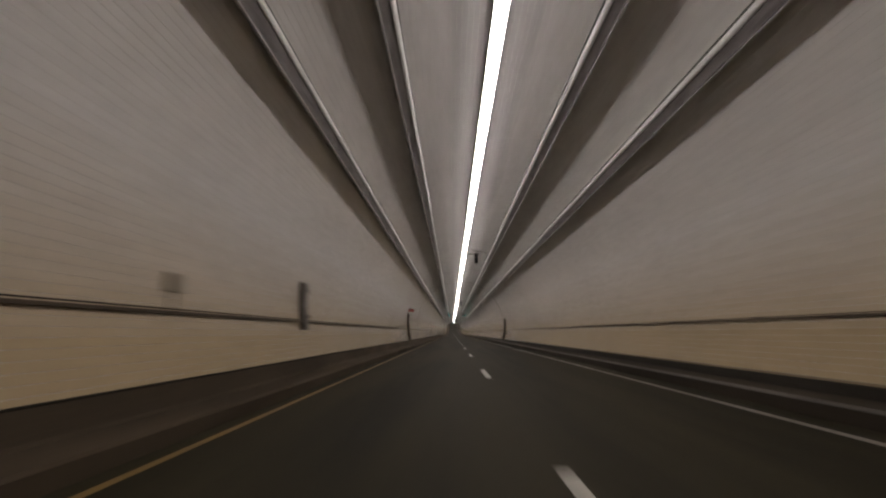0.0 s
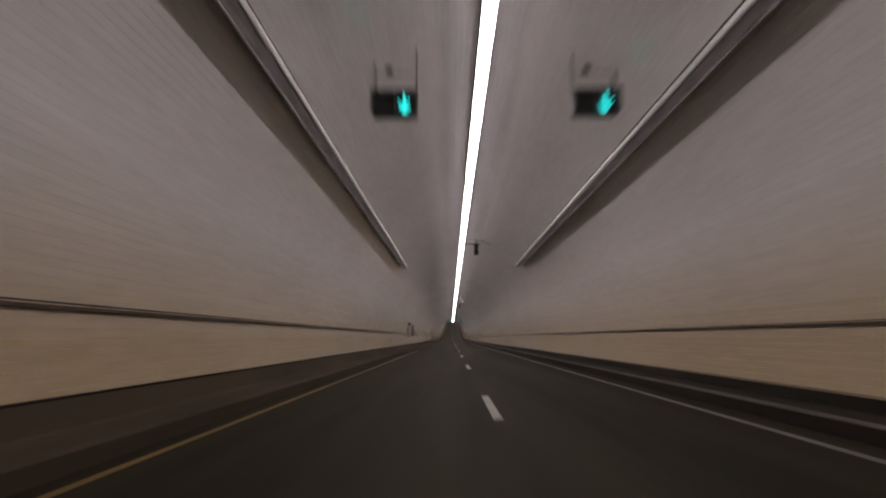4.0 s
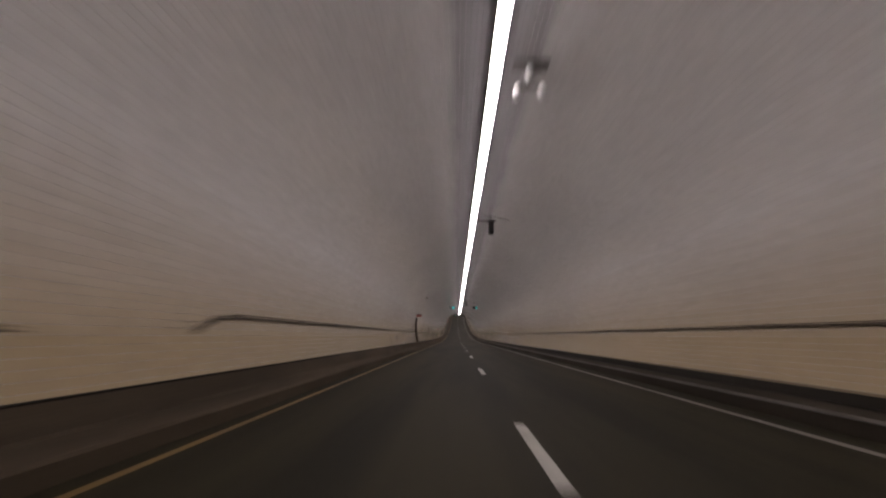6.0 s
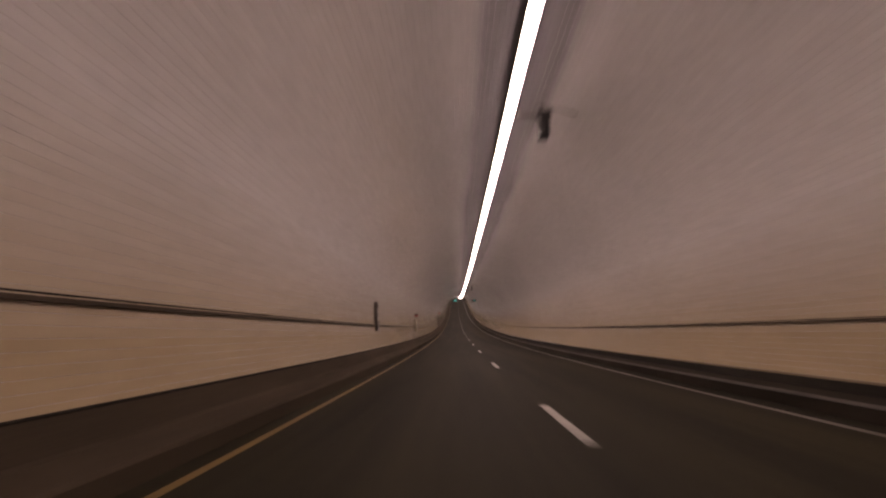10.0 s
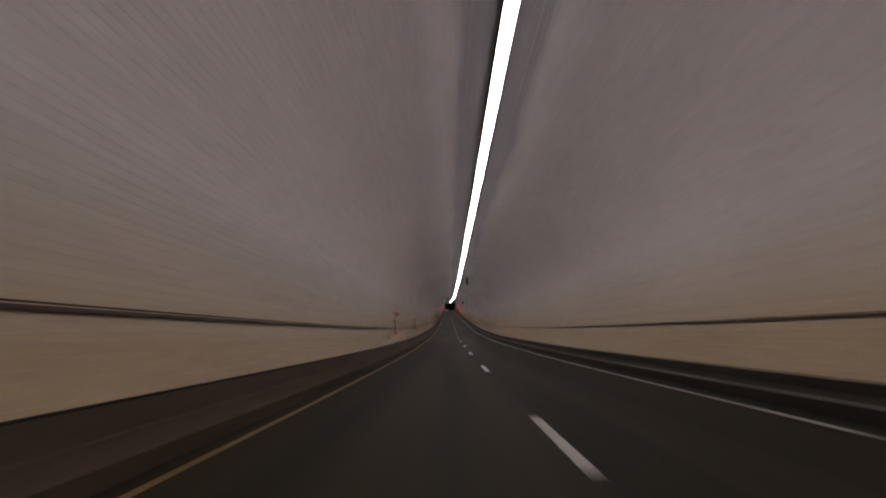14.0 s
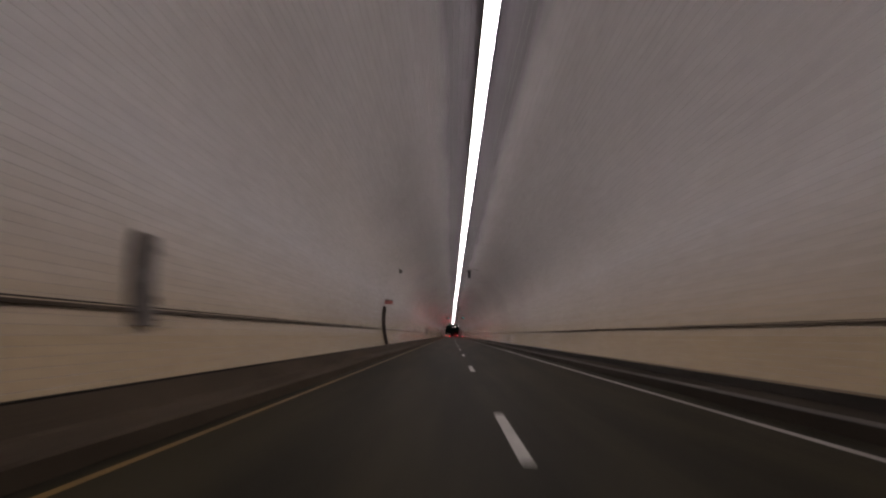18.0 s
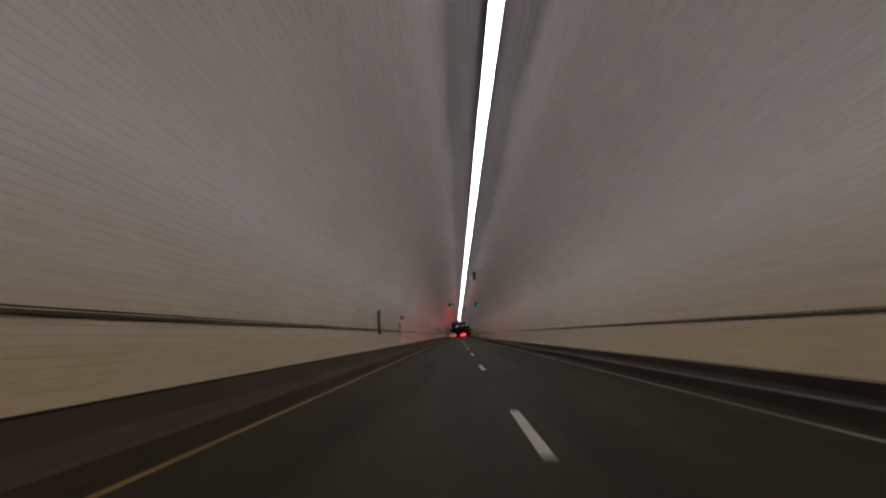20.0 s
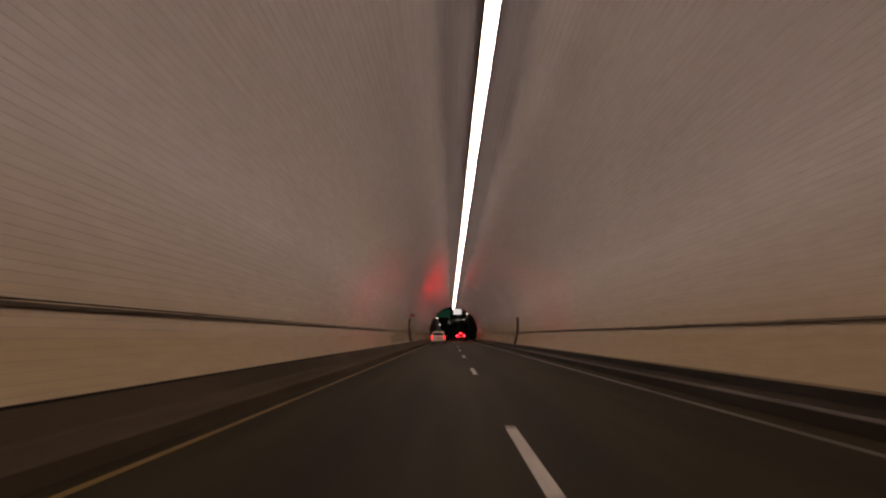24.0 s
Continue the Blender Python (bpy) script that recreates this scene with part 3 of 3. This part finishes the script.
def small_box():
    top = thing("junction_box", Matrix(), "small grey junction box on the tiles", "junction box", "junction boxes")
    x = wall_x(1.78)
    part("body", box(0.10, 0.24, 0.26, (-x + 0.06, 0, 1.65), 0.012), CABINET, top)
    part("lid", box(0.02, 0.20, 0.22, (-x + 0.118, 0, 1.67), 0.005), CABINET, top)
    part("conduit", rod((-x + 0.05, 0, 1.41), (-x + 0.05, 0, 1.67), 0.014, 6), BROWN_RAIL, top)
    return top


repeat(small_box, (9.2, 51.0, 275.3, 583.7))


def speaker():
    top = thing("ceiling_speaker", Matrix(), "small dark loudspeaker on the ceiling tiles", "loudspeaker", "loudspeakers")
    x, z = -3.58, MID + math.sqrt(4.55 ** 2 - 3.58 ** 2)
    bm = bmesh.new()
    bmesh.ops.create_cone(bm, cap_ends=True, segments=14, radius1=0.10, radius2=0.05, depth=0.20, matrix=Matrix.Translation((x + 0.08, 0, z - 0.12)) @ Matrix.Rotation(radians(75), 4, "X"))
    part("horn", bm, DARK_STEEL, top)
    part("stem", rod((x + 0.08, 0, z - 0.1), (x - 0.02, 0, z + 0.02), 0.02, 8), DARK_STEEL, top)
    return top


repeat(speaker, (247.1, 627.2))


# ---- the portal and the ramp outside ----
z_out = road_z(PORTAL)
bm = bmesh.new()
inner = [(x, z) for x, z in arc(RAD + 0.5, -118, 118, 40)]
outer = [(-16, -0.5)] + [(-16 + 32 * i / 38, 15.2) for i in range(39)] + [(16, -0.5)]
rows = [[bm.verts.new((x, y, z)) for x, z in pts] for y, pts in ((0.0, inner), (0.0, outer), (1.2, outer), (1.2, inner))]
for a, b in zip(rows, rows[1:] + rows[:1]):
    for i in range(40):
        bm.faces.new((a[i], a[i + 1], b[i + 1], b[i]))
bmesh.ops.recalc_face_normals(bm, faces=bm.faces)
ob = part("wall_portal", bm, CONCRETE)
ob.matrix_basis = Matrix.Translation((0, PORTAL, z_out))
tagged(ob, "concrete headwall round the tunnel mouth", "portal", kind="structure")

bm = box(14, 0.5, 12, (0, 0, -2))
ob = part("wall_back", bm, CONCRETE)
ob.matrix_basis = Matrix.Translation((0, START - 0.27, road_z(START)))
tagged(ob, "plain wall that closes the tunnel behind", "wall", kind="structure")

for side, nm in ((-1, "wall_ramp_left"), (1, "wall_ramp_right")):
    ys = [PORTAL + 1.2, 930, 980, 1040, 1100, FAR]
    bm = bmesh.new()
    rows = [[bm.verts.new((side * x, y, z)) for x, z in ((5.6, road_z(y) - 0.4), (5.6, z_out + 15.2), (6.2, z_out + 15.2), (6.2, road_z(y) - 0.4))] for y in ys]
    for a, b in zip(rows, rows[1:]):
        for i in range(4):
            bm.faces.new((a[i], a[(i + 1) % 4], b[(i + 1) % 4], b[i]))
    bm.faces.new(rows[0])
    bm.faces.new(rows[-1])
    bmesh.ops.recalc_face_normals(bm, faces=bm.faces)
    tagged(part(nm, bm, CONCRETE), "concrete retaining wall of the ramp at night", "retaining wall", kind="structure")
GROUND = worn("night_grass", (0.02, 0.03, 0.014), (0.045, 0.06, 0.025), 0.9, scale=0.2, grain=4.0)
sweep_out = [(-5.6, -0.06), (-3.72, -0.06)], [(3.62, -0.06), (5.6, -0.06)]
for pts in sweep_out:
    sh = sweep("shoulder", pts, ASPHALT, PORTAL, FAR)
    tagged(sh, "dark asphalt shoulder of the ramp", "road shoulder", kind="structure")
bm = bmesh.new()
zg = z_out + 15.0
for x0, x1, y0, y1 in ((-3000, -6.2, PORTAL + 1.2, FAR), (6.2, 3000, PORTAL + 1.2, FAR), (-3000, 3000, FAR, 4600)):
    bm.faces.new([bm.verts.new((x, y, zg)) for x, y in ((x0, y0), (x1, y0), (x1, y1), (x0, y1))])
bm.faces.new([bm.verts.new(p) for p in ((-6.2, FAR, zg), (6.2, FAR, zg), (6.2, FAR, road_z(FAR) - 1), (-6.2, FAR, road_z(FAR) - 1))])
tagged(part("ground", bm, GROUND), "dark grass ground beyond the tunnel at night", "ground", kind="structure")


def ramp_lamp(side):
    top = thing("ramp_lamp", Matrix(), "lit white lamp on an arm over the ramp at night", "street lamp", "ramp lamps")
    part("arm", rod((side * 5.6, 0, 0), (side * 4.4, 0, 0.25), 0.05, 8), STEEL, top)
    part("wall_plate", box(0.05, 0.3, 0.4, (side * 5.58, 0, -0.2), 0.01), STEEL, top)
    head = part("head", box(0.8, 0.40, 0.14, (side * 4.1, 0, 0.22), 0.03), DARK_STEEL, top)
    part("lamp", box(0.44, 0.26, 0.12, (side * 4.1, 0, 0.11), 0.03), LAMP_WHITE, head, "glowing lamp glass")
    return top


LAMP_WHITE = glow("street_lamp_glass", (1.0, 0.98, 0.92), 6.0)
right, left = ramp_lamp(1), ramp_lamp(-1)
right.matrix_basis = on_road(930, 0.0, 7.0)
left.matrix_basis = on_road(930, 0.0, 5.8)
copy_thing(right, on_road(964, 0.0, 6.6))
copy_thing(left, on_road(955, 0.0, 4.7))


def gantry():
    top = thing("sign_gantry", Matrix(), "steel sign gantry with a green and a lit white panel", "sign gantry")
    for x in (-5.2, 5.2):
        part("post", box(0.35, 0.35, 9.6, (x, 0, -0.3), 0.03), STEEL, top)
    for z in (8.4, 9.4):
        part("beam", box(10.8, 0.18, 0.18, (0, 0.1, z), 0.02), STEEL, top)
    part("green_panel", box(4.4, 0.10, 2.5, (-2.9, -0.12, 7.4), 0.02), GREEN_PANEL, top, "green sign panel with a faint added glow")
    for z, w in ((8.9, 3.0), (8.2, 2.2)):
        part("sign_bar", box(w, 0.02, 0.22, (-2.9, -0.185, z)), CREAM, top)
    part("lit_panel", box(2.6, 0.12, 1.7, (1.9, -0.12, 8.3), 0.02), LIT_PANEL, top, "lit white sign panel")
    for x, z in ((-0.7, 5.6), (2.0, 6.3)):
        part("drop_rod", rod((x, 0.1, z + 0.1), (x, 0.1, 8.45), 0.03, 8), STEEL, top)
        part("gantry_lamp", box(0.20, 0.18, 0.26, (x, 0.1, z - 0.14), 0.03), LAMP_WHITE, top, "small lit lamp")
    for z, w in ((9.3, 1.9), (8.7, 1.4)):
        part("sign_bar", box(w, 0.02, 0.18, (1.9, -0.195, z)), DARK_STEEL, top)
    return top


# faint glow added in place of light falling on the green panel
GREEN_PANEL = glow("self_glowing_green_sign", (0.03, 0.30, 0.20), 0.10)
LIT_PANEL = glow("lit_white_sign", (0.80, 0.90, 1.0), 1.2)
gantry().matrix_basis = on_road(960.0)


# ---- cars ahead ----
def loft(sections, bm=None):
    bm = bm or bmesh.new()
    rows = [[bm.verts.new(p) for p in s] for s in sections]
    n = len(rows[0])
    for a, b in zip(rows, rows[1:]):
        for i in range(n):
            bm.faces.new((a[i], a[(i + 1) % n], b[(i + 1) % n], b[i]))
    bm.faces.new(rows[0])
    bm.faces.new(rows[-1])
    bmesh.ops.recalc_face_normals(bm, faces=bm.faces)
    return bm


def car(name, paint, label, high_lamp, hatch):
    top = thing(name, Matrix(), label, "car")
    W, H = 0.92, (1.62 if hatch else 1.58)
    body = []
    for y, zt, w in ((0.0, 0.92, 0.80), (0.10, 1.02, 0.89), (0.9, 1.04, W), (2.2, 1.02, W), (3.4, 0.98, W), (4.3, 0.86, 0.88), (4.55, 0.66, 0.74)):
        body.append([(-w, y, 0.36), (-w, y, 0.62), (-w * 0.985, y, 0.82), (-w * 0.93, y, zt), (w * 0.93, y, zt), (w * 0.985, y, 0.82), (w, y, 0.62), (w, y, 0.36), (w * 0.85, y, 0.24), (-w * 0.85, y, 0.24)])
    part("body", loft(body), paint, top, smooth=False)
    r0 = 0.16 if hatch else 0.75
    cab = []
    for y, z, w in ((r0 - 0.1, 1.0, 0.84), (r0 + 0.35, H - 0.06, 0.66), (r0 + 0.9, H, 0.64), (2.1, H, 0.64), (2.6, H - 0.08, 0.66), (3.4, 0.98, 0.82)):
        cab.append([(-0.86 + (0.86 - w) * 0.0, y, 1.0 - 0.02), (-w, y, z), (w, y, z), (0.86, y, 0.98)])
    part("cabin", loft(cab), paint, top)
    lo, hi = (r0 - 0.03, 1.10), (r0 + 0.29, H - 0.16)
    bm = bmesh.new()
    bm.faces.new([bm.verts.new(p) for p in ((-0.74, lo[0] - 0.05, lo[1]), (0.74, lo[0] - 0.05, lo[1]), (0.61, hi[0] - 0.05, hi[1]), (-0.61, hi[0] - 0.05, hi[1]))])
    bmesh.ops.solidify(bm, geom=bm.faces[:], thickness=0.02)
    part("rear_window", bm, GLASS_DARK, top, "dark rear window")
    part("bumper", box(1.72, 0.16, 0.26, (0, -0.02, 0.36), 0.04), BLACK if not hatch else paint, top)
    part("lower_trim", box(1.60, 0.12, 0.12, (0, 0.0, 0.27), 0.03), BLACK, top)
    for s in (-1, 1):
        part("tail_lamp", box(0.09 if hatch else 0.14, 0.08, 0.40 if hatch else 0.14, (s * (0.82 if hatch else 0.66), 0.0, 0.62 if hatch else 1.0), 0.02), TAIL_RED if hatch else BRAKE_RED, top, "lit red tail lamp")
        part("mirror", box(0.16, 0.10, 0.12, (s * 1.0, 2.75, 1.0), 0.03), paint, top)
        for y in (0.85, 3.6):
            wheel = part("wheel", rod((s * 0.72, y, 0.31), (s * 0.93, y, 0.31), 0.31, 20), BLACK, top)
            part("rim", rod((s * 0.925, y, 0.31), (s * 0.94, y, 0.31), 0.19, 14), STEEL, wheel)
    if high_lamp:
        part("high_lamp", box(0.16, 0.04, 0.08, (0, r0 + 0.26, H - 0.10)), BRAKE_RED, top, "lit red high brake lamp")
    plate = part("plate", box(0.34, 0.02, 0.16, (0, -0.11 if not hatch else -0.05, 0.72), 0.005), WHITE_PAINT, top)
    part("plate_bar", box(0.24, 0.006, 0.06, (0, -0.124 if not hatch else -0.064, 0.77)), DARK_STEEL, plate)
    return top


WHITE_PAINT = worn("white_car_paint", (0.66, 0.65, 0.62), (0.76, 0.75, 0.72), 0.25, 0.0, 1.0, bumps=0.01)
MAROON_PAINT = worn("maroon_car_paint", (0.05, 0.01, 0.01), (0.09, 0.02, 0.02), 0.25, 0.0, 1.0, bumps=0.01)
car("white_car", WHITE_PAINT, "white hatchback car with lit red tail lamps on the road", False, True).matrix_basis = on_road(842.0, -2.25)
car("dark_car", MAROON_PAINT, "dark red car with lit brake lamps on the ramp", True, False).matrix_basis = on_road(874.0, 1.30)

# ---- courses of glazed tiles on the arch ----
PITCH = 0.1012
n_left, n_right = int(radians(A_LEFT) * RAD / PITCH) + 1, int(radians(A_RIGHT) * RAD / PITCH) + 1     # the last course runs down behind the kerb
step = math.degrees(PITCH / RAD)
gap = math.degrees(0.0017 / RAD)
for i in range(-n_left, n_right):
    a0, a1 = i * step + gap, (i + 1) * step - gap
    proud = 0.0004 * math.sin(i * 12.9898)
    out = [(RAD + 0.0025, a0 - gap * 0.3), (RAD + proud, a0 + gap * 0.4), (RAD + proud, a1 - gap * 0.4), (RAD + 0.0025, a1 + gap * 0.3)]
    pts = [(r * math.sin(radians(a)), MID + r * math.cos(radians(a))) for r, a in out]
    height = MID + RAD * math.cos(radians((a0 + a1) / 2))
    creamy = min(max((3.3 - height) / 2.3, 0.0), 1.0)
    if height > 5.9:                               # the crown is toned down against lamp glare above the trays and sooty past them
        sweep("tile_course", pts, SOOTY_TILE, START, PORTAL, lining)
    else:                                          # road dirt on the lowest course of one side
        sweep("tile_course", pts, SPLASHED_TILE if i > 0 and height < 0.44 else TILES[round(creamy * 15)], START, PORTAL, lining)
